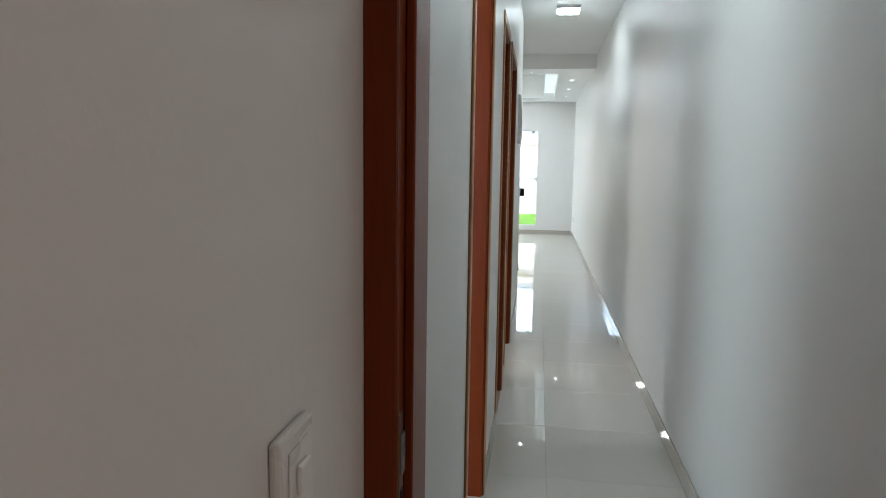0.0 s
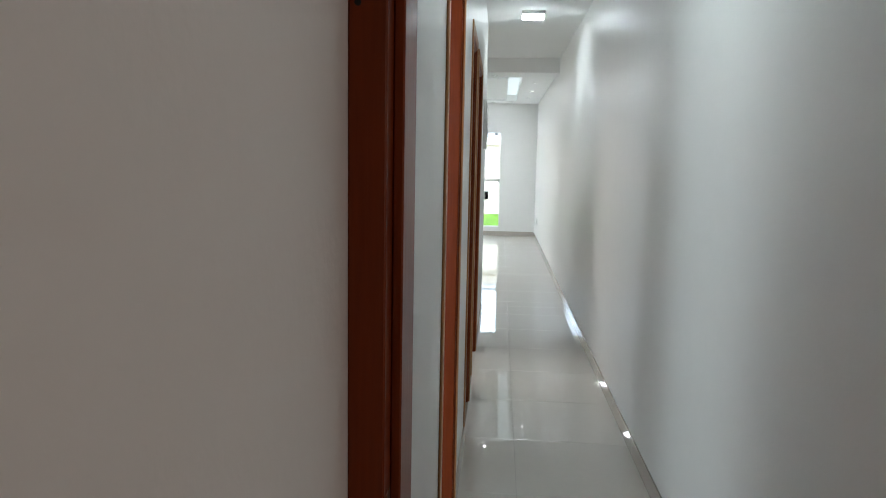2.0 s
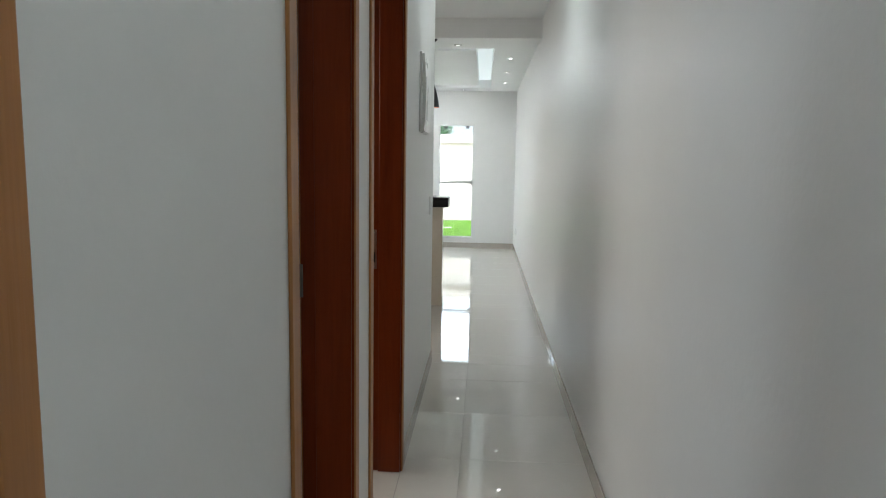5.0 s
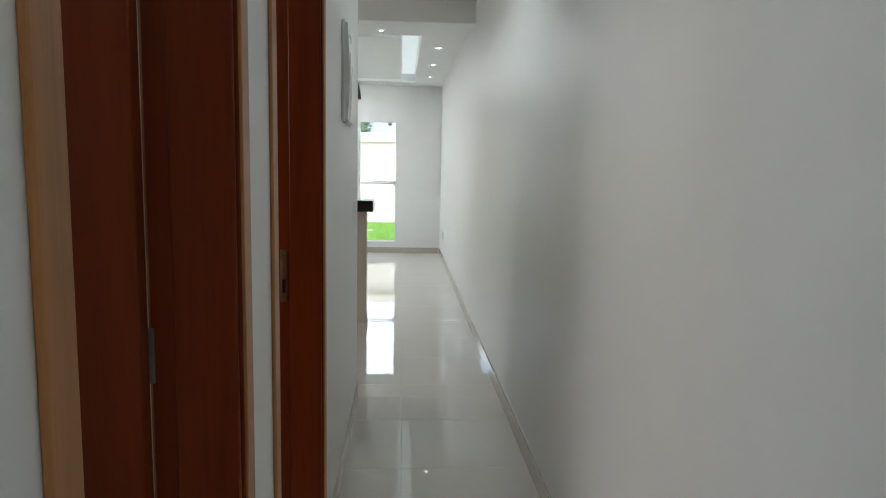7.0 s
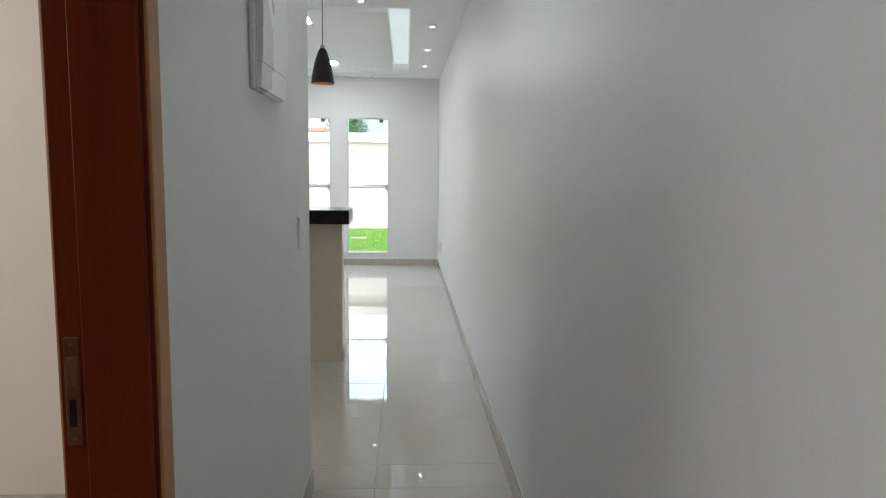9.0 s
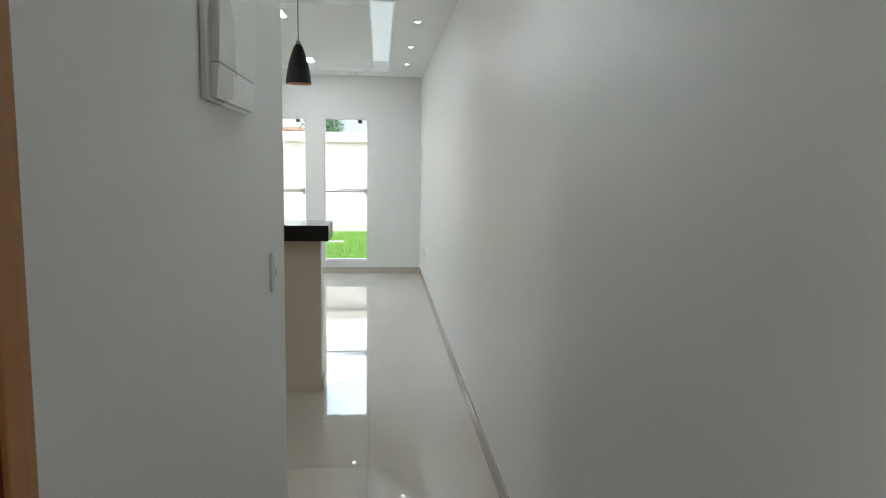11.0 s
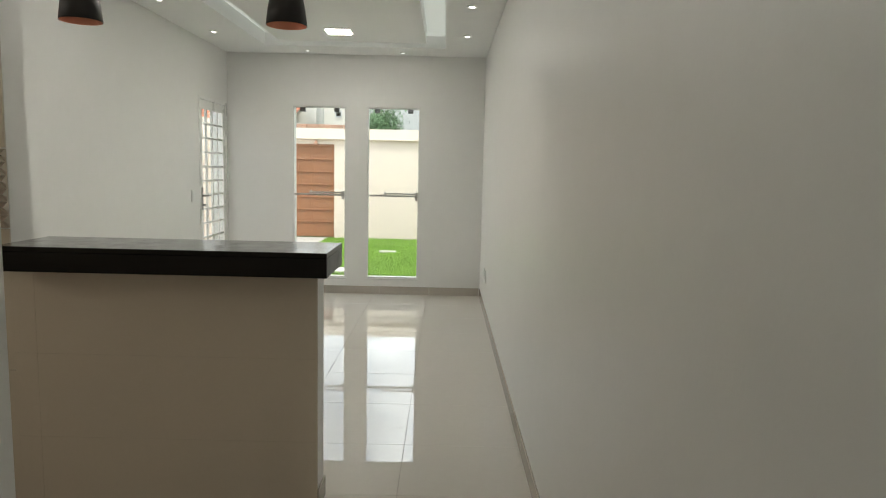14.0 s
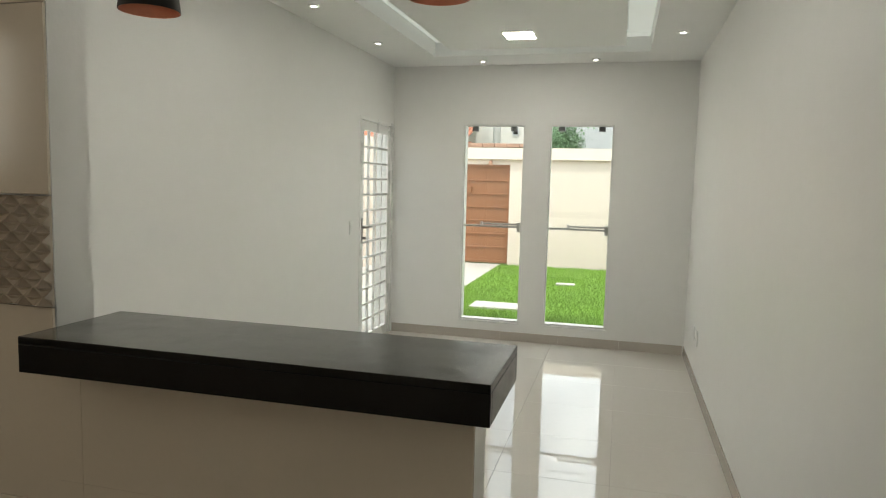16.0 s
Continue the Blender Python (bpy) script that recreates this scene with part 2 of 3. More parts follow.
def wall(name, along, a0, a1, c0, c1, z0, z1, holes=(), mat=None, label="smooth white painted interior wall"):
    """A wall along x or y from a0 to a1, between c0 and c1 in thickness, with holes (a, a, z, z) that go through it."""
    bm = bmesh.new()
    cuts = sorted({a0, a1, *(h for hole in holes for h in hole[:2])})
    for p, q in zip(cuts, cuts[1:]):
        free = [z0]
        for h in sorted(holes, key=lambda k: k[2]):
            if h[0] <= p + 1e-6 and h[1] >= q - 1e-6:
                free += [h[2], h[3]]
        free.append(z1)
        for lo, hi in zip(free[::2], free[1::2]):
            if hi - lo > 1e-4:
                add_box(bm, *((p, q, c0, c1) if along == "x" else (c0, c1, p, q)), lo, hi)
    return tagged(part(name, bm, mat or WALL), label, "wall", kind="structure")


# ---- plan ----
XL, XR = -0.848, 0.0            # faces of the corridor's walls
XLR = -0.985                    # the rooms' side of the left wall
XS = -2.768                     # left wall of the living room
FAR = 0.0                       # window wall
HC, HL = 2.72, 2.58             # ceilings of corridor and living room
DOOR_H = 2.05
DOORS = (("door_1", -11.42, -10.72, "hinge_far"), ("door_2", -9.945, -9.405, "hinge_far"), ("door_3", -9.11, -8.32, "hinge_near"))
JAMB = 0.035
WIN = ((-2.066, -1.489), (-1.258, -0.690))
WZ0, WZ1 = 0.175, 2.033

# ---- large structure ----
wall("wall_east", "y", -12.65, 0.18, 0.0, 0.16, -0.05, HC + 0.1)
wall("wall_corridor_west", "y", -12.635, -6.64, XLR, XL, -0.05, HC,
     [(a - JAMB, b + JAMB, -0.05, DOOR_H + JAMB) for _, a, b, _ in DOORS])
wall("wall_north", "x", XS - 0.16, 0.0, FAR, FAR + 0.18, -0.05, HC,
     [(a, b, WZ0, WZ1) for a, b in WIN])
wall("wall_living_west", "y", -4.60, FAR, XS - 0.16, XS, -0.05, HC, [(-0.86, -0.03, -0.05, 2.038)])
wall("wall_kitchen_stub", "x", -3.95, -2.082, -4.735, -4.60, -0.05, HC)
wall("wall_kitchen_south", "x", -3.95, XLR, -6.82, -6.64, -0.05, HC, mat=PEACH, label="smooth peach painted interior wall")
wall("wall_rooms_north", "x", -3.95, XLR, -9.27, -9.15, -0.05, HC)
wall("wall_rooms_south", "x", -3.95, XLR, -10.35, -10.20, -0.05, HC)
wall("wall_rooms_west", "y", -16.0, -4.60, -4.1, -3.95, -0.05, HC)
wall("wall_suite_west", "y", -16.0, -12.635, XLR, XL, -0.05, HC)
wall("wall_suite_door", "x", XL, 0.0, -12.602, -12.473, DOOR_H + 0.04, HC)
wall("wall_suite_north", "x", 0.16, 2.6, -12.65, -12.5, -0.05, HC)
wall("wall_suite_east", "y", -16.15, -12.5, 2.6, 2.75, -0.05, HC)
wall("wall_suite_south", "x", XLR, 2.6, -16.15, -16.0, -0.05, HC)
slab("ceiling_suite", CEIL, 0.16, 2.75, -16.15, -12.5, HC, HC + 0.1, "smooth white painted plaster ceiling", "ceiling")
slab("ceiling_corridor", CEIL, -4.1, 0.16, -16.15, -4.747, HC, HC + 0.1, "smooth white painted plaster ceiling", "ceiling")
slab("ceiling_beam", CEIL, XS, 0.0, -4.747, -4.42, 2.545, HC + 0.1, "white plaster beam between kitchen and living room", "beam")
slab("ground_slab_suite", GROUT, 0.16, 2.75, -16.2, -12.5, -0.06, -0.001, "beige bedroom floor", "floor")
slab("ground_slab", GROUT, -4.1, 0.16, -16.2, 0.18, -0.06, -0.006, "grey mortar bed beneath the tiles", "floor")
slab("house_roof", GREY, -3.1, 0.3, -16.4, 0.3, HC + 0.16, HC + 0.42, "grey concrete roof slab of the house", "roof")

# living-room ceiling: a ring, a slot and a hanging middle panel
SX0, SX1, SY0, SY1, SLOT = -2.235, -0.43, -3.97, -0.46, 0.19
bm = bmesh.new()
add_box(bm, XS, SX0, -4.42, FAR, HL, HC)
add_box(bm, SX1, 0.0, -4.42, FAR, HL, HC)
add_box(bm, SX0, SX1, -4.42, SY0, HL, HC)
add_box(bm, SX0, SX1, SY1, FAR, HL, HC)
add_box(bm, SX0 + SLOT, SX1 - SLOT, SY0 + SLOT, SY1 - SLOT, HL + 0.012, HC)
add_box(bm, XS - 0.16, 0.0, -4.42, FAR + 0.18, HC, HC + 0.1)
tagged(part("ceiling_living", bm, CEIL), "white plasterboard tray ceiling with a recessed slot", "ceiling", kind="structure")
# wide glowing boxes that brighten the slot's top; no lamp is known there
cove = thing("cove_light", "faintly glowing white bands added in the ceiling slot", "light strip")
for x0, x1, y0, y1 in ((SX0 + 0.01, SX0 + SLOT - 0.01, SY0 + SLOT, SY1 - SLOT), (SX1 - SLOT + 0.01, SX1 - 0.01, SY0 + SLOT, SY1 - SLOT),
                       (SX0 + 0.01, SX1 - 0.01, SY1 - SLOT + 0.01, SY1 - 0.01), (SX0 + 0.01, SX1 - 0.01, SY0 + 0.01, SY0 + SLOT - 0.01)):
    part("glow_band", box(x0, x1, y0, y1, HC - 0.022, HC - 0.004), COVE_GLOW, cove)


# ---- skirting ----
def skirting(along, a0, a1, face, out, label="polished taupe porcelain skirting"):
    """A row of skirting tiles against a wall; out is the way it stands proud."""
    root = thing("baseboard", label, "baseboard", kind="structure")
    n = max(1, round((a1 - a0) / 0.585))
    step = (a1 - a0) / n
    for i in range(n):
        p, q = a0 + i * step + 0.0008, a0 + (i + 1) * step - 0.0008
        f0, f1 = face, face + out * 0.009
        b = (p, q, min(f0, f1), max(f0, f1)) if along == "x" else (min(f0, f1), max(f0, f1), p, q)
        part("skirting_tile", box(*b, 0.0, 0.085, 0.0012, 1), BASE, root)


skirting("y", -12.42, -0.012, XR, -1)
for a, b in ((-12.42, -11.471), (-10.669, -9.996), (-9.354, -9.161), (-8.269, -6.632)):
    skirting("y", a, b, XL, 1)
skirting("x", XS + 0.012, -0.012, FAR, -1)
skirting("y", -4.585, -0.90, XS, 1)
skirting("x", -3.9, XLR - 0.02, -6.82, -1)
skirting("x", -3.9, -0.87, -6.64, 1)


# ---- doors ----
def hinge(parent, x, y, z):
    h = part("hinge", box(x - 0.002, x + 0.028, y - 0.004, y, z - 0.045, z + 0.045, 0.001, 1), HINGE, parent, "small dull metal butt hinge")
    part("hinge_pin", lathe([(0.005, z - 0.047), (0.006, z + 0.047)], 10, (x - 0.004, y - 0.006, 0)), HINGE, h)


def lock_plate(parent, x0, x1, y, z):
    """A strike plate let into the face of a jamb at y, that faces -y."""
    p = part("strike_plate", box(x0, x1, y - 0.003, y + 0.002, z - 0.085, z + 0.085, 0.001, 1), BRASS, parent, "tarnished metal strike plate")
    # solid dark patch on the plate, painting the shade inside a bolt hole
    part("bolt_hole_shade", box(x0 + 0.006, x1 - 0.006, y - 0.004, y - 0.0025, z - 0.055, z - 0.012), NEAR_BLACK, p)
    part("latch_lip", box(x0 + 0.005, x1 - 0.002, y - 0.006, y - 0.0025, z + 0.01, z + 0.055, 0.001, 1), BRASS, p)
    for dz in (-0.074, 0.074):
        part("screw", lathe([(0.003, -0.004), (0.003, -0.0025)], 8, ((x0 + x1) / 2, y, z + dz), "y"), STEEL, p)


def room_door(name, y0, y1, how):
    """A wooden frame with casings in the corridor's left wall, and its leaf, open into the room."""
    root = thing(name, "red-brown varnished wooden door, standing open into a room", "door", kind="structure")
    x0, x1 = XLR - 0.004, XL + 0.003
    part("jamb", box(x0, x1, y0 - JAMB, y0, 0, DOOR_H, 0.002, 1), WOOD, root)
    part("jamb", box(x0, x1, y1, y1 + JAMB, 0, DOOR_H, 0.002, 1), WOOD, root)
    part("head_jamb", box(x0, x1, y0 - JAMB, y1 + JAMB, DOOR_H, DOOR_H + JAMB, 0.002, 1), WOOD, root)
    s0 = XLR + 0.036
    part("stop", box(s0, x1 - 0.006, y0, y0 + 0.011, 0, DOOR_H - 0.011, 0.002, 1), WOOD, root)
    part("stop", box(s0, x1 - 0.006, y1 - 0.011, y1, 0, DOOR_H - 0.011, 0.002, 1), WOOD, root)
    part("stop", box(s0, x1 - 0.006, y0, y1, DOOR_H - 0.011, DOOR_H, 0.002, 1), WOOD, root)
    w = 0.048
    for face, out in ((XL, 1), (XLR, -1)):
        f0, f1 = sorted((face, face + out * 0.008))
        part("casing", box(f0, f1, y0 - 0.002 - w, y0 - 0.002, 0, DOOR_H + 0.002 + w, 0.003), CASING, root, "lighter brown casing board")
        part("casing", box(f0, f1, y1 + 0.002, y1 + 0.002 + w, 0, DOOR_H + 0.002 + w, 0.003), CASING, root, "lighter brown casing board")
        part("casing", box(f0, f1, y0 - 0.001, y1 + 0.001, DOOR_H + 0.002, DOOR_H + 0.002 + w, 0.003), CASING, root, "lighter brown casing board")
    width = y1 - y0 - 0.006
    if how == "hinge_far":
        lx1 = XLR - 0.006
        leaf = part("leaf", box(lx1 - width, lx1, y1 - 0.037, y1 - 0.002, 0.008, DOOR_H - 0.004, 0.002, 1), WOOD, root)
        for z in (0.22, 1.05, 1.85):
            hinge(leaf, XLR + (0.002 if name == "door_1" else -0.026), y1, z)
        hx, hy, side = lx1 - width + 0.06, y1 - 0.037, -1
    else:
        lx1 = XLR - 0.006
        leaf = part("leaf", box(lx1 - width, lx1, y0 + 0.002, y0 + 0.037, 0.008, DOOR_H - 0.004, 0.002, 1), WOOD, root)
        hx, hy, side = lx1 - width + 0.06, y0 + 0.037, 1
        lock_plate(root, XLR + 0.004, XLR + 0.026, y1, 1.0)
    part("handle", lathe([(0.009, 0.0), (0.009, 0.12)], 12, (hx, hy + side * 0.045, 1.02), "x"), STEEL, leaf, "steel lever handle")
    part("handle_rose", lathe([(0.024, 0.0), (0.024, 0.045)] if side > 0 else [(0.024, -0.045), (0.024, 0.0)], 16, (hx, hy, 1.02), "y"), STEEL, leaf)
    return root


for d in DOORS:
    room_door(*d)

# the frame across the corridor's end
root = thing("door_4", "dark red-brown wooden door frame across the corridor's end", "door frame", kind="structure")
ya, yb = -12.606, -12.470
part("jamb", box(XL, -0.809, ya, yb, 0, DOOR_H, 0.002, 1), WOOD, root)
part("jamb", box(-0.037, 0.0, ya, yb, 0, DOOR_H, 0.002, 1), WOOD, root)
part("head_jamb", box(XL, 0.0, ya, yb, DOOR_H, DOOR_H + 0.038, 0.002, 1), WOOD, root)
part("stop", box(-0.809, -0.797, ya + 0.038, yb - 0.002, 0, DOOR_H, 0.002, 1), WOOD, root)
part("stop", box(-0.049, -0.037, ya + 0.038, yb - 0.002, 0, DOOR_H, 0.002, 1), WOOD, root)
p = part("strike_plate", box(-0.8095, -0.807, ya + 0.008, ya + 0.030, 0.90, 1.07, 0.0008, 1), BRASS, root, "worn metal strike plate")
# flat dark box for the hole's inner shade; the plate is not pierced
part("bolt_hole_shade", box(-0.8072, -0.8062, ya + 0.012, ya + 0.026, 0.93, 0.975), NEAR_BLACK, p)
part("latch_lip", box(-0.8072, -0.804, ya + 0.011, ya + 0.028, 0.995, 1.045, 0.001, 1), STEEL, p)
part("knot", lathe([(0.0035, -0.0006), (0.0035, 0.0006)], 10, (-0.838, ya, 1.575), "y"), NEAR_BLACK, root)


# ---- windows ----
def tall_window(name, x0, x1):
    root = thing(name, "tall white-framed glass window with a steel stay arm", "window", kind="structure")
    y0, y1, t = 0.015, 0.055, 0.014
    part("window_frame", box(x0, x0 + t, y0, y1, WZ0, WZ1, 0.002, 1), WHITE_METAL, root)
    part("window_frame", box(x1 - t, x1, y0, y1, WZ0, WZ1, 0.002, 1), WHITE_METAL, root)
    part("window_frame", box(x0 + t, x1 - t, y0, y1, WZ1 - t, WZ1, 0.002, 1), WHITE_METAL, root)
    part("window_frame", box(x0 + t, x1 - t, y0, y1, WZ0, WZ0 + t, 0.002, 1), WHITE_METAL, root)
    part("window_sill", box(x0 - 0.012, x1 + 0.012, -0.012, 0.014, WZ0 - 0.014, WZ0, 0.003), WHITE_METAL, root)
    zm = 1.085
    part("mid_rail", box(x0 + t, x1 - t, y0 + 0.006, y1 - 0.006, zm - 0.009, zm + 0.009, 0.002, 1), ALU, root, "slim brushed metal rail")
    for a, b in ((WZ0 + t, zm - 0.009), (zm + 0.009, WZ1 - t)):
        pane = part("pane", box(x0 + t, x1 - t, 0.032, 0.038, a, b), GLASS, root, "clear glass pane")
        pane.visible_shadow = False
    part("stay_arm", box(x0 + 0.19, x1 - 0.03, -0.012, -0.002, zm + 0.018, zm + 0.034, 0.002, 1), ALU, root, "steel stay arm")
    part("bracket", box(x1 - 0.045, x1 - 0.015, -0.02, 0.016, zm - 0.045, zm + 0.045, 0.003), ALU, root)
    part("arm_catch", box(x0 + 0.185, x0 + 0.205, -0.02, 0.022, zm + 0.012, zm + 0.045, 0.002, 1), ALU, root)
    for cx in (x0 + 0.105, x1 - 0.105):
        part("glass_clamp", box(cx - 0.028, cx + 0.028, 0.012, 0.058, WZ1 - t - 0.045, WZ1 - t, 0.002, 1), DARK_STEEL, root, "dark square glass clamp")


tall_window("window_1", *WIN[0])
tall_window("window_2", *WIN[1])

# glazed entrance door in the living room's left wall
root = thing("door_5", "white metal entrance door with a grid of small glass panes", "door", kind="structure")
X0, X1, Y0, Y1, ZT = XS - 0.06, XS + 0.006, -0.86, -0.03, 2.038
part("door_frame", box(X0, X1, Y0, Y0 + 0.03, 0, ZT, 0.002, 1), WHITE_METAL, root)
part("door_frame", box(X0, X1, Y1 - 0.03, Y1, 0, ZT, 0.002, 1), WHITE_METAL, root)
part("door_frame", box(X0, X1, Y0 + 0.03, Y1 - 0.03, ZT - 0.03, ZT, 0.002, 1), WHITE_METAL, root)
leaf = part("leaf", box(XS - 0.040, XS - 0.005, Y0 + 0.034, Y0 + 0.105, 0.01, ZT - 0.034, 0.002, 1), WHITE_METAL, root)
part("stile", box(XS - 0.040, XS - 0.005, Y1 - 0.105, Y1 - 0.034, 0.01, ZT - 0.034, 0.002, 1), WHITE_METAL, leaf)
gy0, gy1, gz0, gz1 = Y0 + 0.105, Y1 - 0.105, 0.10, ZT - 0.115
part("rail", box(XS - 0.040, XS - 0.005, gy0, gy1, gz1, ZT - 0.034, 0.002, 1), WHITE_METAL, leaf)
part("rail", box(XS - 0.040, XS - 0.005, gy0, gy1, 0.01, gz0, 0.002, 1), WHITE_METAL, leaf)
COLS, ROWS = 4, 13
for i in range(1, COLS):
    y = gy0 + (gy1 - gy0) * i / COLS
    part("glazing_bar", box(XS - 0.034, XS - 0.011, y - 0.010, y + 0.010, gz0, gz1, 0.002, 1), WHITE_METAL, leaf)
for j in range(1, ROWS):
    z = gz0 + (gz1 - gz0) * j / ROWS
    part("glazing_bar", box(XS - 0.033, XS - 0.012, gy0, gy1, z - 0.010, z + 0.010, 0.002, 1), WHITE_METAL, leaf)
for i in range(COLS):
    for j in range(ROWS):
        dy, dz = (gy1 - gy0) / COLS, (gz1 - gz0) / ROWS
        pane = part("pane", box(XS - 0.025, XS - 0.021, gy0 + i * dy + 0.0105, gy0 + (i + 1) * dy - 0.0105, gz0 + j * dz + 0.0105, gz0 + (j + 1) * dz - 0.0105), GLASS, leaf)
        pane.visible_shadow = False
plate = part("lock_plate", box(XS - 0.005, XS + 0.003, Y0 + 0.052, Y0 + 0.088, 0.94, 1.16, 0.002, 1), STEEL, root, "steel lock plate")
part("handle", lathe([(0.009, 0.0), (0.009, 0.115)], 12, (XS + 0.045, Y0 + 0.07, 1.08), "y"), STEEL, plate, "steel lever handle")
part("handle_neck", lathe([(0.010, 0.0), (0.010, 0.05)], 12, (XS, Y0 + 0.07, 1.08), "x"), STEEL, plate)
part("key", box(XS + 0.003, XS + 0.035, Y0 + 0.066, Y0 + 0.074, 0.975, 1.0, 0.001, 1), STEEL, plate)
for z in (0.35, 1.05, 1.75):
    part("hinge", lathe([(0.008, z - 0.06), (0.008, z + 0.06)], 12, (XS + 0.012, Y1 - 0.03, 0)), WHITE_METAL, root)

# ---- counter between kitchen and living room ----
CX0, CX1, CY0, CY1 = -2.074, -0.838, -4.866, -4.500
ped = thing("half_wall", "cream tiled half wall carrying the breakfast bar", "half wall")
part("core", box(-2.080, -0.897, -4.738, -4.60, 0.0, 0.972), WALL, ped, "white painted masonry")
for x0, x1 in ((-2.0813, -1.9953), (-1.9947, -0.895)):
    for z0, z1 in ((0.002, 0.2898), (0.2902, 0.6298), (0.6302, 0.970)):
        part("tile", box(x0, x1, -4.748, -4.738, z0, z1, 0.0004, 1), CREAM, ped)
part("skirting_tile", box(-0.897, -0.888, -4.74, -4.60, 0, 0.085, 0.001, 1), BASE, ped)
top = thing("breakfast_bar", "thick polished black granite slab on the half wall", "bar")
slab_top = part("top_slab", box(CX0, CX1, CY0, CY1, 1.046, 1.066, 0.0025, 2), GRANITE, top)
slab_top.data.materials.append(GRANITE_EDGE)
# brighter granite copy on upward faces, darker copy on the rest
for f in slab_top.data.polygons:
    f.material_index = 0 if f.normal.z > 0.9 else 1
part("front_apron", box(CX0, CX1, CY0, CY0 + 0.02, 0.972, 1.0462, 0.0015, 1), GRANITE_EDGE, top)
part("back_apron", box(CX0, CX1, CY1 - 0.02, CY1, 0.972, 1.0462, 0.0015, 1), GRANITE_EDGE, top)
part("end_apron", box(CX1 - 0.02, CX1, CY0 + 0.02, CY1 - 0.02, 0.972, 1.0462, 0.0015, 1), GRANITE_EDGE, top)
part("bottom_slab", box(CX0, CX1 - 0.02, CY0 + 0.02, CY1 - 0.02, 0.974, 0.992), GRANITE_EDGE, top)


# ---- small wall fittings ----
def wall_plate(name, label, category, x, y, z, out, rockers):
    """A plastic plate on a wall that faces out (+1 or -1) along x."""
    root = thing(name, label, category)
    o = out
    def bx(a, b, *rest, **k):
        return box(min(x + o * a, x + o * b), max(x + o * a, x + o * b), *rest, **k)
    part("plate", bx(0.0, 0.010, y - 0.037, y + 0.037, z - 0.058, z + 0.058, bevel=0.004), PLASTIC, root)
    part("insert", bx(0.010, 0.0125, y - 0.022, y + 0.022, z - 0.044, z + 0.044, bevel=0.001, segments=1), PLASTIC, root)
    for dz in rockers:
        part("rocker", bx(0.0125, 0.017, y - 0.012, y + 0.012, z + dz - 0.012, z + dz + 0.012, bevel=0.002), PLASTIC, root)
    return root


wall_plate("light_switch", "white plastic light switch on the bedroom wall", "light switch", XL, -12.842, 1.095, 1, (-0.018, 0.018))
wall_plate("light_switch", "white plastic light switch near the corridor's corner", "light switch", XL, -6.905, 1.112, 1, (0.0,))
wall_plate("light_switch", "white plastic light switch beside the glazed door", "light switch", XS, -1.045, 1.09, 1, (0.0,))
for y, z in ((-0.99, 0.372), (-0.80, 0.372)):
    wall_plate("wall_socket", "white plastic wall socket above the skirting", "socket", XR, y, z, -1, (0.0,))

# distribution board with a bulging cover
board = thing("breaker_panel", "white plastic breaker box with a curved door", "breaker panel")
py0, py1, pz0, pz1 = -7.645, -7.275, 1.535, 1.945
part("back_frame", box(XL, XL + 0.014, py0, py1, pz0, pz1, 0.004), PLASTIC, board)


def bulge(x, y0, y1, z0, z1, depth, lo, hi, n=14):
    """A cover that bows outwards from edge to edge."""
    bm = bmesh.new()
    rows = []
    for i in range(n + 1):
        s = i / n
        out = x + depth * (0.5 + 0.5 * math.sin(math.pi * (lo + (hi - lo) * s)))
        z = z0 + (z1 - z0) * s
        rows.append([bm.verts.new((out, y0, z)), bm.verts.new((out, y1, z)), bm.verts.new((x, y1, z)), bm.verts.new((x, y0, z))])
    for a, b in zip(rows, rows[1:]):
        for i in range(4):
            bm.faces.new((a[i], a[(i + 1) % 4], b[(i + 1) % 4], b[i]))
    bm.faces.new(rows[0])
    bm.faces.new(rows[-1])
    bmesh.ops.recalc_face_normals(bm, faces=bm.faces)
    return bm


part("cover", bulge(XL + 0.014, py0 + 0.02, py1 - 0.006, pz0 + 0.07, pz1 - 0.008, 0.019, 0.2, 1.0), PLASTIC, board)
part("lower_cover", bulge(XL + 0.014, py0 + 0.02, py1 - 0.006, pz0 + 0.006, pz0 + 0.068, 0.019, 0.0, 0.19, 6), PLASTIC, board)


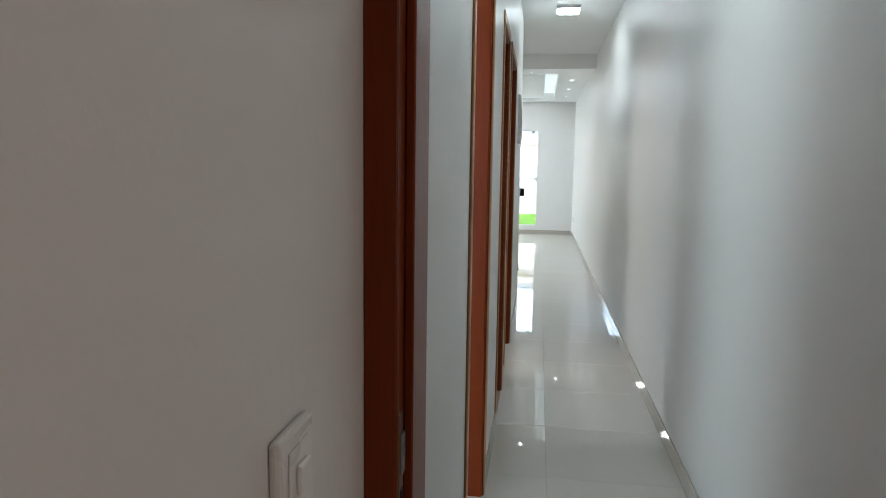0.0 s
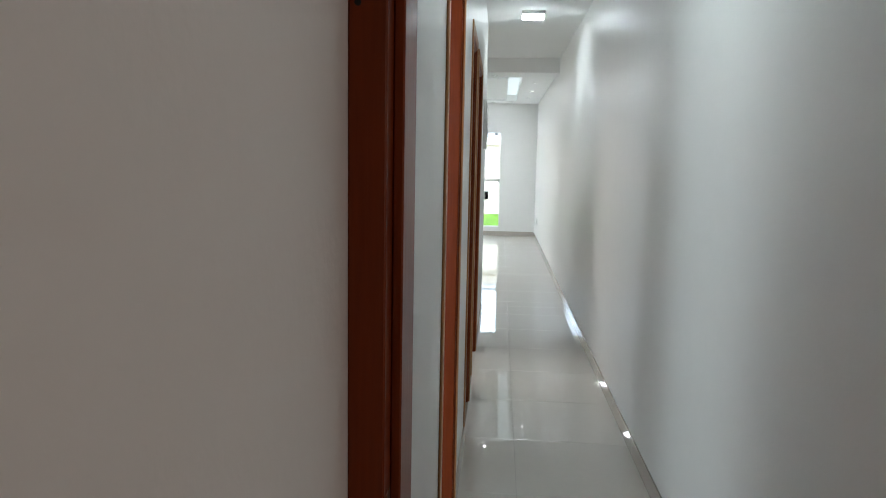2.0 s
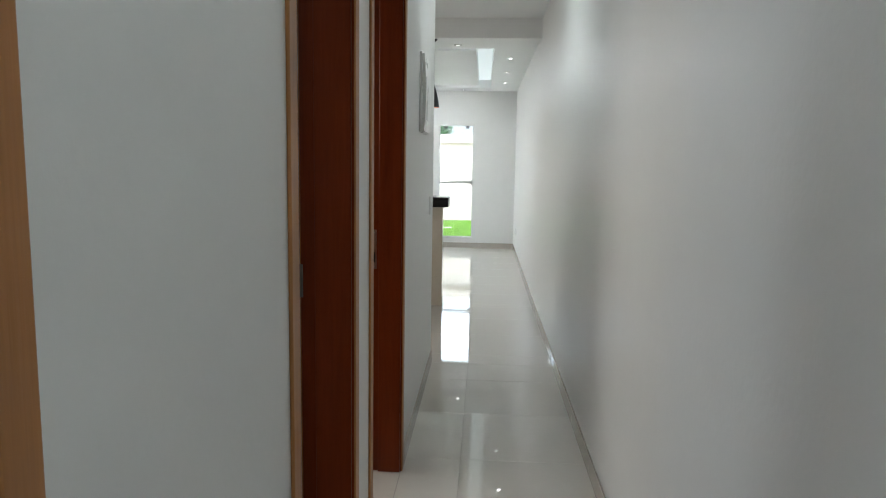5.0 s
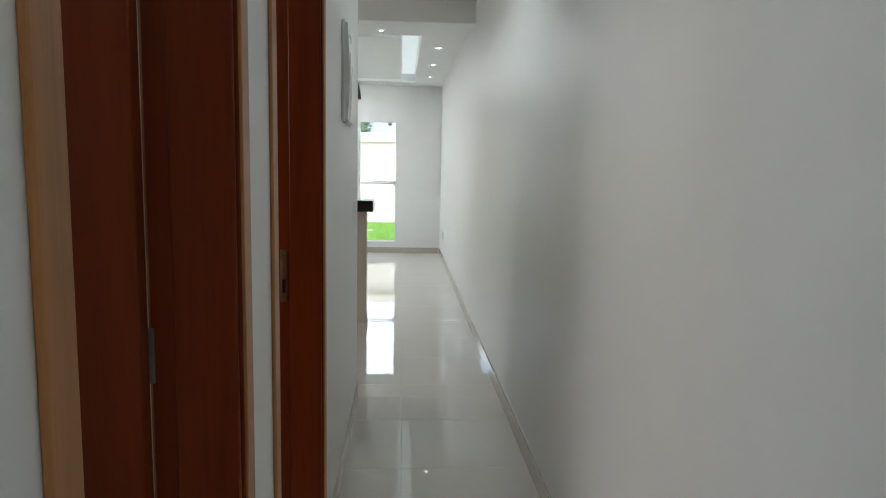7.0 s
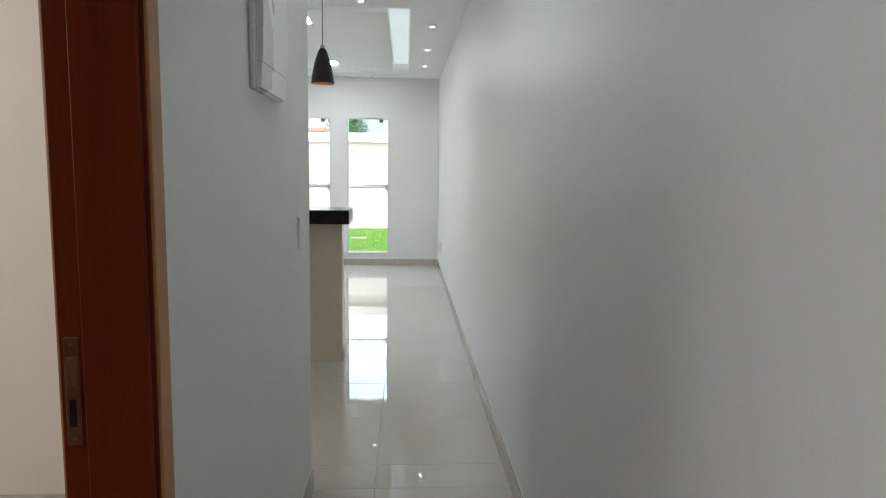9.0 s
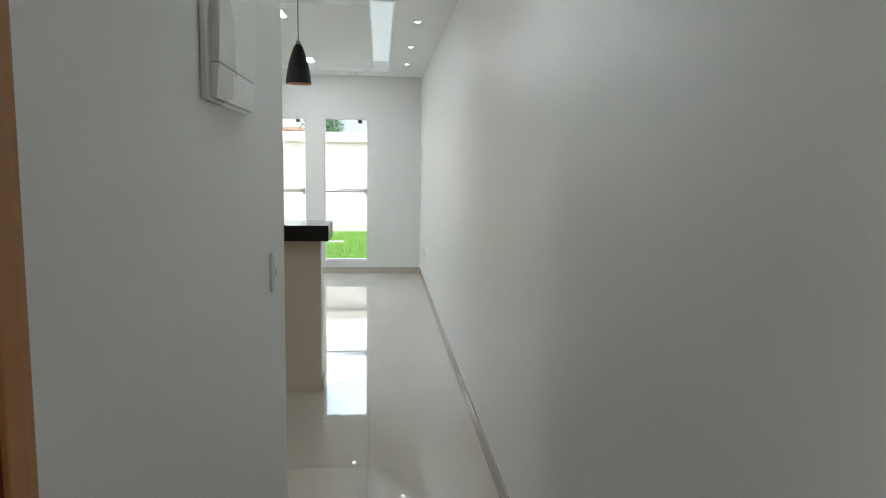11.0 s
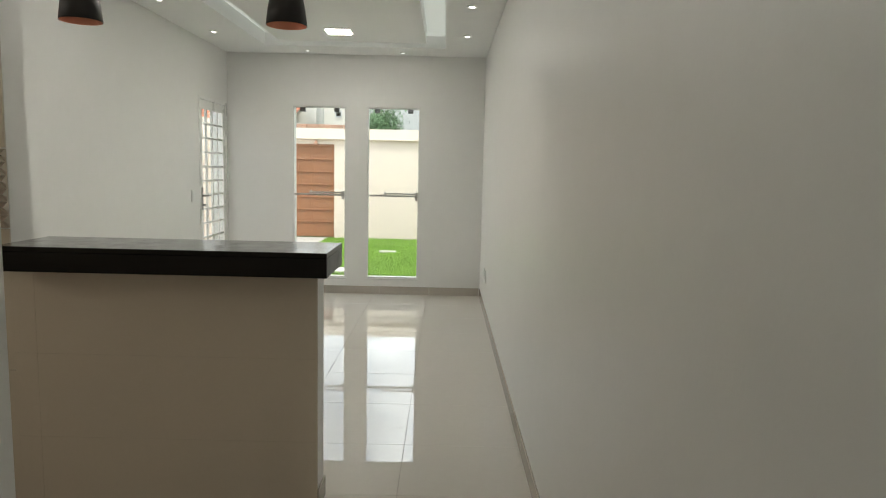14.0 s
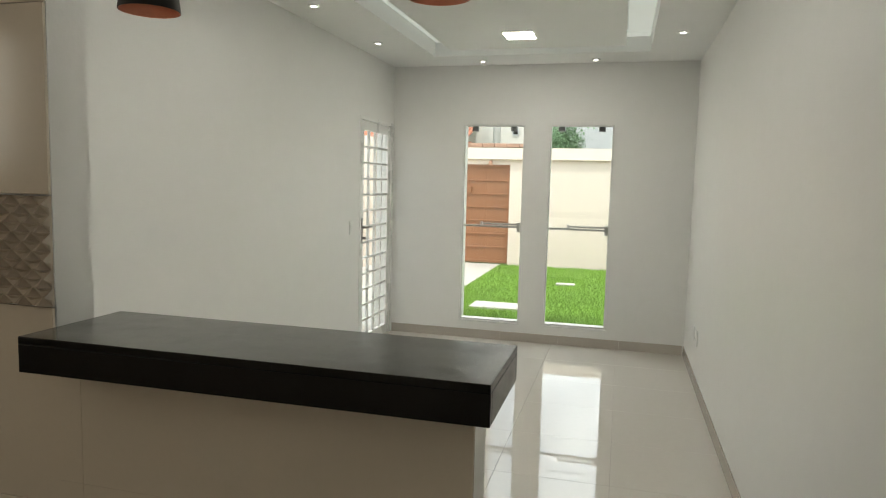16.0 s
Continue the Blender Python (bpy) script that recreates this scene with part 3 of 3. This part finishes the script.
# ---- lamps ----
def pendant(x, y):
    root = thing("pendant_lamp", "black conical pendant lamp, copper inside, above the counter", "pendant lamp", "pendant lamps over the counter")
    root.location = (x, y, 2.545)
    part("ceiling_rose", lathe([(0.052, 0.0), (0.052, -0.008), (0.035, -0.024), (0.008, -0.03)], 32), BLACK, root)
    part("cable", lathe([(0.0028, -0.03), (0.0028, -0.385)], 8), BLACK, root)
    part("holder", lathe([(0.006, -0.375), (0.014, -0.385), (0.016, -0.405)], 20), STEEL, root)
    zb, zt = -0.632, -0.40
    outer = [(0.016, zt), (0.026, zt - 0.012), (0.042, zt - 0.055), (0.058, zt - 0.11), (0.070, zt - 0.17), (0.0775, zb)]
    inner = [(r - 0.002, h - 0.0005 if i else h - 0.006) for i, (r, h) in enumerate(outer)]
    bm = lathe(outer + [(0.0755, zb)], 40)
    bmesh.ops.delete(bm, geom=[f for f in bm.faces if len(f.verts) > 4], context="FACES")
    shade = part("shade", bm, BLACK, root, "matt black metal shade")
    bm = lathe(inner, 40)
    bmesh.ops.delete(bm, geom=[f for f in bm.faces if len(f.verts) > 4 and f.calc_center_median().z < zb + 0.01], context="FACES")
    part("lining", bm, COPPER, shade, "copper-coloured lining")
    part("bulb", lathe([(0.012, zt - 0.03), (0.016, zt - 0.06), (0.028, zt - 0.10), (0.030, zt - 0.125), (0.018, zt - 0.148), (0.003, zt - 0.155)], 20), PLASTIC, root, "white unlit bulb")
    return root


lamp = pendant(-1.027, -4.672)
copy_thing(lamp, pose(-1.812, -4.672, 2.545))

for y in (-7.242, -11.1):
    lamp = thing("ceiling_light", "square white surface-mounted ceiling lamp, switched on", "ceiling lamp", "ceiling lamps of the corridor")
    part("frame", box(-0.552, -0.352, y - 0.1, y + 0.1, HC - 0.030, HC, 0.003), PLASTIC, lamp)
    part("diffuser", box(-0.541, -0.363, y - 0.089, y + 0.089, HC - 0.042, HC - 0.0295), COOL_GLOW, lamp, "glowing square diffuser")
for x, y in ((-1.385, -1.17), (-1.385, -3.45)):
    lamp = thing("led_panel", "square flush ceiling lamp, switched on", "ceiling lamp", "flush lamps of the living room")
    z = HL + 0.012
    part("frame", box(x - 0.118, x + 0.118, y - 0.118, y + 0.118, z - 0.010, z, 0.002), PLASTIC, lamp)
    part("diffuser", box(x - 0.104, x + 0.104, y - 0.104, y + 0.104, z - 0.013, z - 0.0095), PANEL_GLOW, lamp, "glowing square diffuser")

spot = thing("downlight", "small round recessed ceiling spot, switched on", "downlight", "ceiling spots of the living room")
part("ring", lathe([(0.040, 0.0), (0.039, -0.006), (0.0215, -0.009), (0.0205, -0.003)], 28), PLASTIC, spot)
part("lens", lathe([(0.0205, -0.0065), (0.0205, -0.0045)], 24), SPOT_GLOW, spot, "glowing lens")
spot.location = (-0.237, -3.37, HL)
for x, y in ((-0.24, -2.22), (-0.236, -1.13), (-0.87, -0.175), (-1.86, -0.21), (-2.53, -1.09), (-2.535, -2.23), (-2.53, -3.37), (-0.80, -4.19), (-1.86, -4.19)):
    copy_thing(spot, pose(x, y, HL))

# ---- outdoors ----
GZ = -0.10
tagged(part("ground", box(-400, 400, 0.18, 800, GZ - 0.4, GZ - 0.012), SOIL), "bare earth that reaches the horizon", "ground", kind="structure")
slab("ground_side", CONCRETE, -400, -4.1, -60, 0.18, GZ - 0.4, GZ - 0.004, "pale concrete yard beside the house", "yard")
slab("terrace", CONCRETE, -4.1, 0.6, 0.18, 0.55, GZ - 0.2, GZ + 0.01, "pale concrete apron along the facade", "pavement")
slab("garden_path", CONCRETE, -5.1, -2.86, 0.55, 6.68, GZ - 0.2, GZ + 0.015, "pale concrete path leading to the gate", "path")
slab("side_porch", CONCRETE, -5.1, XS - 0.16, -4.5, 0.55, -0.3, -0.02, "pale concrete porch before the glazed door", "porch")
for x0, x1, y0, y1 in ((-2.42, -1.55, 2.0, 2.42), (-1.55, -1.25, 4.38, 4.55)):
    tagged(part("stepping_slab", box(x0, x1, y0, y1, GZ - 0.05, GZ + 0.03, 0.008), CONCRETE), "pale concrete slab set in the lawn", "paving slab")

# lawn of single blades
rng = np.random.default_rng(4)
N = 130000
bx = rng.uniform(-2.85, 2.2, N)
by = 0.56 + rng.uniform(0, 1, N) ** 1.15 * 6.1
keep = ~(((bx > -2.40) & (bx < -1.57) & (by > 2.02) & (by < 2.40)) | ((bx > -1.54) & (bx < -1.26) & (by > 4.39) & (by < 4.54)))
bx, by = bx[keep], by[keep]
N = len(bx)
ang, hgt, wid = rng.uniform(0, 6.283, N), rng.uniform(0.022, 0.052, N), rng.uniform(0.003, 0.006, N)
lean = rng.normal(0, 0.028, (N, 2))
verts = np.empty((N, 3, 3))
verts[:, 0] = np.c_[bx - np.cos(ang) * wid, by - np.sin(ang) * wid, np.full(N, GZ - 0.01)]
verts[:, 1] = np.c_[bx + np.cos(ang) * wid, by + np.sin(ang) * wid, np.full(N, GZ - 0.01)]
verts[:, 2] = np.c_[bx + lean[:, 0], by + lean[:, 1], GZ + hgt]
me = bpy.data.meshes.new("lawn")
me.from_pydata(verts.reshape(-1, 3).tolist(), [], np.arange(3 * N).reshape(-1, 3).tolist())
me.materials.append(GRASS)
tagged(new("lawn", me), "bright green short grass in front of the house", "grass", kind="stuff")

# front boundary wall with coping and gate
WY = 6.70
tagged(wall("wall_garden", "x", -9.0, 6.0, WY, WY + 0.18, GZ - 0.2, 1.96, [(-3.95, -2.72, GZ - 0.2, 1.86)], OUTER, "cream painted boundary wall of the garden"), category="garden wall")
slab("garden_coping", COPING, -9.0, 6.0, WY - 0.10, WY + 0.28, 1.96, 2.18, "pale projecting coping on the garden wall", "coping")
slab("garden_wall_side", OUTER, -5.28, -5.1, -14.0, WY, GZ - 0.2, 2.3, "cream painted side boundary wall", "garden wall")
slab("garden_wall_east", OUTER, 2.2, 2.38, 0.18, WY, GZ - 0.2, 2.3, "cream painted side boundary wall", "garden wall")
gate = thing("garden_gate", "brown painted sheet-steel pedestrian gate, closed", "gate")
gx0, gx1, gz0, gz1 = -3.95, -2.72, GZ + 0.03, 1.86
part("gate_frame", box(gx0, gx0 + 0.05, WY + 0.02, WY + 0.08, gz0, gz1, 0.003), GATE, gate)
part("gate_frame", box(gx1 - 0.05, gx1, WY + 0.02, WY + 0.08, gz0, gz1, 0.003), GATE, gate)
part("gate_frame", box(gx0 + 0.05, gx1 - 0.05, WY + 0.02, WY + 0.08, gz1 - 0.05, gz1, 0.003), GATE, gate)
part("gate_frame", box(gx0 + 0.05, gx1 - 0.05, WY + 0.02, WY + 0.08, gz0, gz0 + 0.05, 0.003), GATE, gate)
ribs = 7
for i in range(ribs):
    z0 = gz0 + 0.05 + (gz1 - gz0 - 0.10) * i / ribs
    z1 = gz0 + 0.05 + (gz1 - gz0 - 0.10) * (i + 1) / ribs
    part("panel", box(gx0 + 0.05, gx1 - 0.05, WY + 0.045, WY + 0.06, z0 + 0.001, z1 - 0.001), GATE, gate)
    if i:
        part("rib", box(gx0 + 0.05, gx1 - 0.05, WY + 0.018, WY + 0.044, z0 - 0.014, z0 + 0.014, 0.004), GATE, gate)
part("letter_box", box(-3.78, -3.47, WY - 0.05, WY + 0.044, 1.30, 1.42, 0.006), GATE, gate, "brown letter box")
cl = thing("gate_lamp", "small brown wall lamp above the gate", "wall lamp")
part("mount", lathe([(0.035, -0.02), (0.03, 0.0)], 16, (-3.10, WY, 1.91), "y"), BRICK, cl)
part("shade", lathe([(0.02, 0.03), (0.05, -0.05), (0.045, -0.06)], 20, (-3.10, WY - 0.06, 1.90)), BRICK, cl)

# service cables over the garden
def cable(label, a, b, sag, r=0.008, n=24):
    """A round cable that hangs between two fixing points."""
    root = thing("overhead_cable", label, "cable", "overhead cables")
    bm = bmesh.new()
    rings = []
    for k in range(n + 1):
        f = k / n
        p = [a[i] + (b[i] - a[i]) * f for i in range(3)]
        p[2] -= 4 * sag * f * (1 - f)
        rings.append([bm.verts.new((p[0] + r * math.cos(q * 1.0472) * 0.7, p[1] + r * math.cos(q * 1.0472) * 0.7, p[2] + r * math.sin(q * 1.0472))) for q in range(6)])
    for u, v in zip(rings, rings[1:]):
        for i in range(6):
            bm.faces.new((u[i], u[(i + 1) % 6], v[(i + 1) % 6], v[i]))
    part("strand", bm, BLACK, root)
    for p in (a, b):
        part("insulator", lathe([(0.02, -0.05), (0.035, -0.02), (0.035, 0.02), (0.02, 0.05)], 12, p), PLASTIC, root)


cable("thin black power cable strung over the garden wall", (-14.0, 8.6, 6.2), (9.0, 8.6, 5.6), 0.9)
cable("black service cable running from the street to the roof", (-4.4, 14.0, 9.2), (-1.75, 0.2, 3.1), 0.25)
pole = thing("utility_pole", "grey concrete utility pole in the street", "utility pole")
part("shaft", lathe([(0.14, -0.5), (0.09, 9.3)], 16, (-4.4, 14.15, 0)), CONCRETE, pole)
part("crossarm", box(-5.2, -3.6, 14.0, 14.1, 8.7, 8.82, 0.005, 1), CONCRETE, pole)

# houses behind the wall
house = thing("neighbour_house", "pale rendered house with a clay tile porch roof", "house")
part("house_wall", box(-11, -2.9, 15.0, 15.3, -0.5, 3.75), PALE, house)
for x0, x1, z0, z1 in ((-4.06, -3.84, 3.02, 3.24), (-7.3, -6.9, 3.1, 3.6)):
    w = part("house_window", box(x0, x1, 14.96, 14.999, z0, z1), GREY, house)
    part("pane", box(x0 + 0.04, x1 - 0.04, 14.95, 14.959, z0 + 0.04, z1 - 0.04), NEAR_BLACK, w)
roof = part("porch_roof", box(-8.4, -4.95, 13.1, 13.2, 2.66, 2.70), ROOF, house)
for i in range(26):
    x = -8.62 + i * 0.135
    bm = bmesh.new()
    add_box(bm, x, x + 0.115, 12.8, 14.95, 0, 0.05)
    for v in bm.verts:
        v.co.z += 2.64 + (v.co.y - 12.8) * 0.33
    part("roof_tile_row", bm, ROOF, roof)
part("porch_post", box(-6.3, -6.1, 13.1, 13.3, -0.4, 2.7), PALE, house)
part("porch_post", box(-8.8, -8.6, 13.1, 13.3, -0.4, 2.7), PALE, house)
tagged(part("grey_outbuilding", box(-2.75, 9, 13.0, 13.3, -0.5, 3.42), GREY), "grey cement-rendered blind wall of a neighbouring building", "building")
fence = thing("brick_parapet", "raw red brick parapet behind the garden wall", "brick wall")
brick_mesh = mesh_of("brick", box(-0.135, 0.135, -0.06, 0.06, -0.045, 0.045, 0.006, 1), BRICK)
part("core", box(-5.0, -2.36, 9.02, 9.10, -0.5, 2.40), GREY, fence)
for j in range(4):
    for i in range(9):
        b = new("brick", brick_mesh)
        b.parent = fence
        b.location = (-4.75 + i * 0.285 + (j % 2) * 0.14 - 0.14, 9.0 + random.uniform(-0.004, 0.004), 2.06 + j * 0.1 + random.uniform(-0.003, 0.003))

tree = thing("tree", "leafy green garden tree behind the boundary wall", "tree")


def limb(points, r0, r1):
    bm = bmesh.new()
    rings = []
    for k, p in enumerate(points):
        r = r0 + (r1 - r0) * k / (len(points) - 1)
        rings.append([bm.verts.new((p[0] + r * math.cos(a * 0.785), p[1] + r * math.sin(a * 0.785), p[2])) for a in range(8)])
    for a, b in zip(rings, rings[1:]):
        for i in range(8):
            bm.faces.new((a[i], a[(i + 1) % 8], b[(i + 1) % 8], b[i]))
    return bm


TX, TY = -2.10, 10.2
part("trunk", limb([(TX, TY, -0.4), (TX + 0.04, TY, 0.8), (TX - 0.03, TY, 1.7), (TX, TY, 2.5)], 0.10, 0.05), BARK, tree)
for dx, dy, dz in ((-0.36, 0.1, 0.5), (0.34, -0.1, 0.45), (0.1, 0.4, 0.6), (-0.2, -0.4, 0.55)):
    part("limb", limb([(TX, TY, 1.9), (TX + dx * 0.5, TY + dy * 0.5, 1.9 + dz * 0.6), (TX + dx, TY + dy, 1.9 + dz * 1.3)], 0.045, 0.012), BARK, tree)
centres = rng.normal(0, 1, (26, 3)) * (0.22, 0.3, 0.16) + (TX + 0.0, TY, 2.5)
M = 3400
which = rng.integers(0, 26, M)
pos = centres[which] + rng.normal(0, 0.13, (M, 3))
d1, d2 = rng.normal(0, 1, (M, 3)), rng.normal(0, 1, (M, 3))
d1 /= np.linalg.norm(d1, axis=1, keepdims=True)
d2 -= d1 * (d1 * d2).sum(1, keepdims=True)
d2 /= np.linalg.norm(d2, axis=1, keepdims=True)
size = rng.uniform(0.025, 0.05, (M, 1))
quad = np.stack([pos - d1 * size, pos - d2 * size * 0.5, pos + d1 * size, pos + d2 * size * 0.5], 1)
me = bpy.data.meshes.new("crown")
me.from_pydata(quad.reshape(-1, 3).tolist(), [], np.arange(4 * M).reshape(-1, 4).tolist())
me.materials.append(LEAF)
new("crown", me).parent = tree

# ---- kitchen wall tiles ----
clad = thing("kitchen_tiling", "cream glazed wall tiles with a band of relief tiles", "wall tiling", kind="structure")
kx0, kx1, ky = -3.94, -2.0812, -4.738
for z0, z1 in ((0.0, 0.558), (0.560, 1.118), (1.427, 1.93), (1.932, 2.715)):
    x = kx1
    while x > kx0:
        x0 = max(kx0, x - 1.08)
        part("tile", box(x0 + 0.0003, x - 0.0003, ky - 0.009, ky, z0 + 0.0004, z1 - 0.0004, 0.0006, 1), CREAM, clad)
        x = x0


def relief_tile(size=0.302, columns=9, rows=6):
    """A tile of staggered lozenges, each rising slowly to a sharp peak that falls off steeply on one side."""
    bm = bmesh.new()
    add_box(bm, 0, size, -0.006, 0, 0, size)
    hw, hh = size / columns, size / rows / 2

    def corner(x, out, z):
        return bm.verts.new((min(size, max(0.0, x)), out, min(size, max(0.0, z))))

    for k in range(columns + 1):
        for j in range(rows + 1):
            cx, cz = k * hw, (2 * j + (k % 2)) * hh
            left, low, right, high = (corner(cx + dx, -0.0062, cz + dz) for dx, dz in ((-hw, 0), (0, -hh), (hw, 0), (0, hh)))
            peak = corner(cx + 0.34 * hw, -0.036, cz + 0.16 * hh)
            ridge = corner(cx - 0.30 * hw, -0.015, cz + 0.05 * hh)
            foot = corner(cx + 0.62 * hw, -0.008, cz - 0.24 * hh)
            dip = corner(cx - 0.10 * hw, -0.009, cz - 0.40 * hh)
            for f in ((left, ridge, high), (ridge, peak, high), (peak, right, high), (peak, foot, right), (peak, dip, foot),
                      (ridge, dip, peak), (left, dip, ridge), (left, low, dip), (dip, low, foot), (foot, low, right)):
                bm.faces.new(f)
    bmesh.ops.dissolve_degenerate(bm, dist=1e-5, edges=bm.edges)
    bmesh.ops.recalc_face_normals(bm, faces=bm.faces)
    return bm


relief_mesh = mesh_of("relief_tile", relief_tile(), RELIEF)
for i in range(6):
    t = new("relief_tile", relief_mesh)
    t.parent, t.location = clad, (kx1 - 0.303 * (i + 1), ky, 1.121)

# ---- floor tiles ----
floor = thing("floor", "polished beige porcelain floor tiles with hairline joints", "floor", kind="structure")
TS = 0.585
made = {}


def floor_tile(x0, x1, y0, y1, mat):
    w, h = round(x1 - x0 - 0.0012, 4), round(y1 - y0 - 0.0012, 4)
    if w < 0.02 or h < 0.02:
        return
    if (w, h, mat.name) not in made:
        made[w, h, mat.name] = mesh_of("tile", box(0, w, 0, h, -0.008, 0.0, 0.0008, 1), mat)
    t = new("tile", made[w, h, mat.name])
    t.parent, t.location = floor, (x0 + 0.0006, y0 + 0.0006, 0)


def tiled(x0, x1, y0, y1, mat=FLOOR):
    xs = [x0] + [-TS * k for k in range(8, -1, -1) if x0 + 1e-3 < -TS * k < x1 - 1e-3] + [x1]
    ys = [y0] + [-9.338 + TS * k for k in range(-12, 17) if y0 + 1e-3 < -9.338 + TS * k < y1 - 1e-3] + [y1]
    for a, b in zip(xs, xs[1:]):
        for c, d in zip(ys, ys[1:]):
            floor_tile(a, b, c, d, mat)


tiled(XL, 0.0, -16.0, -6.64)
tiled(-3.95, 0.0, -6.64, -4.738)
tiled(-2.08, 0.0, -4.738, -4.60)
tiled(XS, 0.0, -4.60, 0.0)
tiled(-3.95, XL, -9.15, -6.82)
tiled(-3.95, XL, -12.6, -10.35)
tiled(-3.95, XL, -10.20, -9.27, STONE)
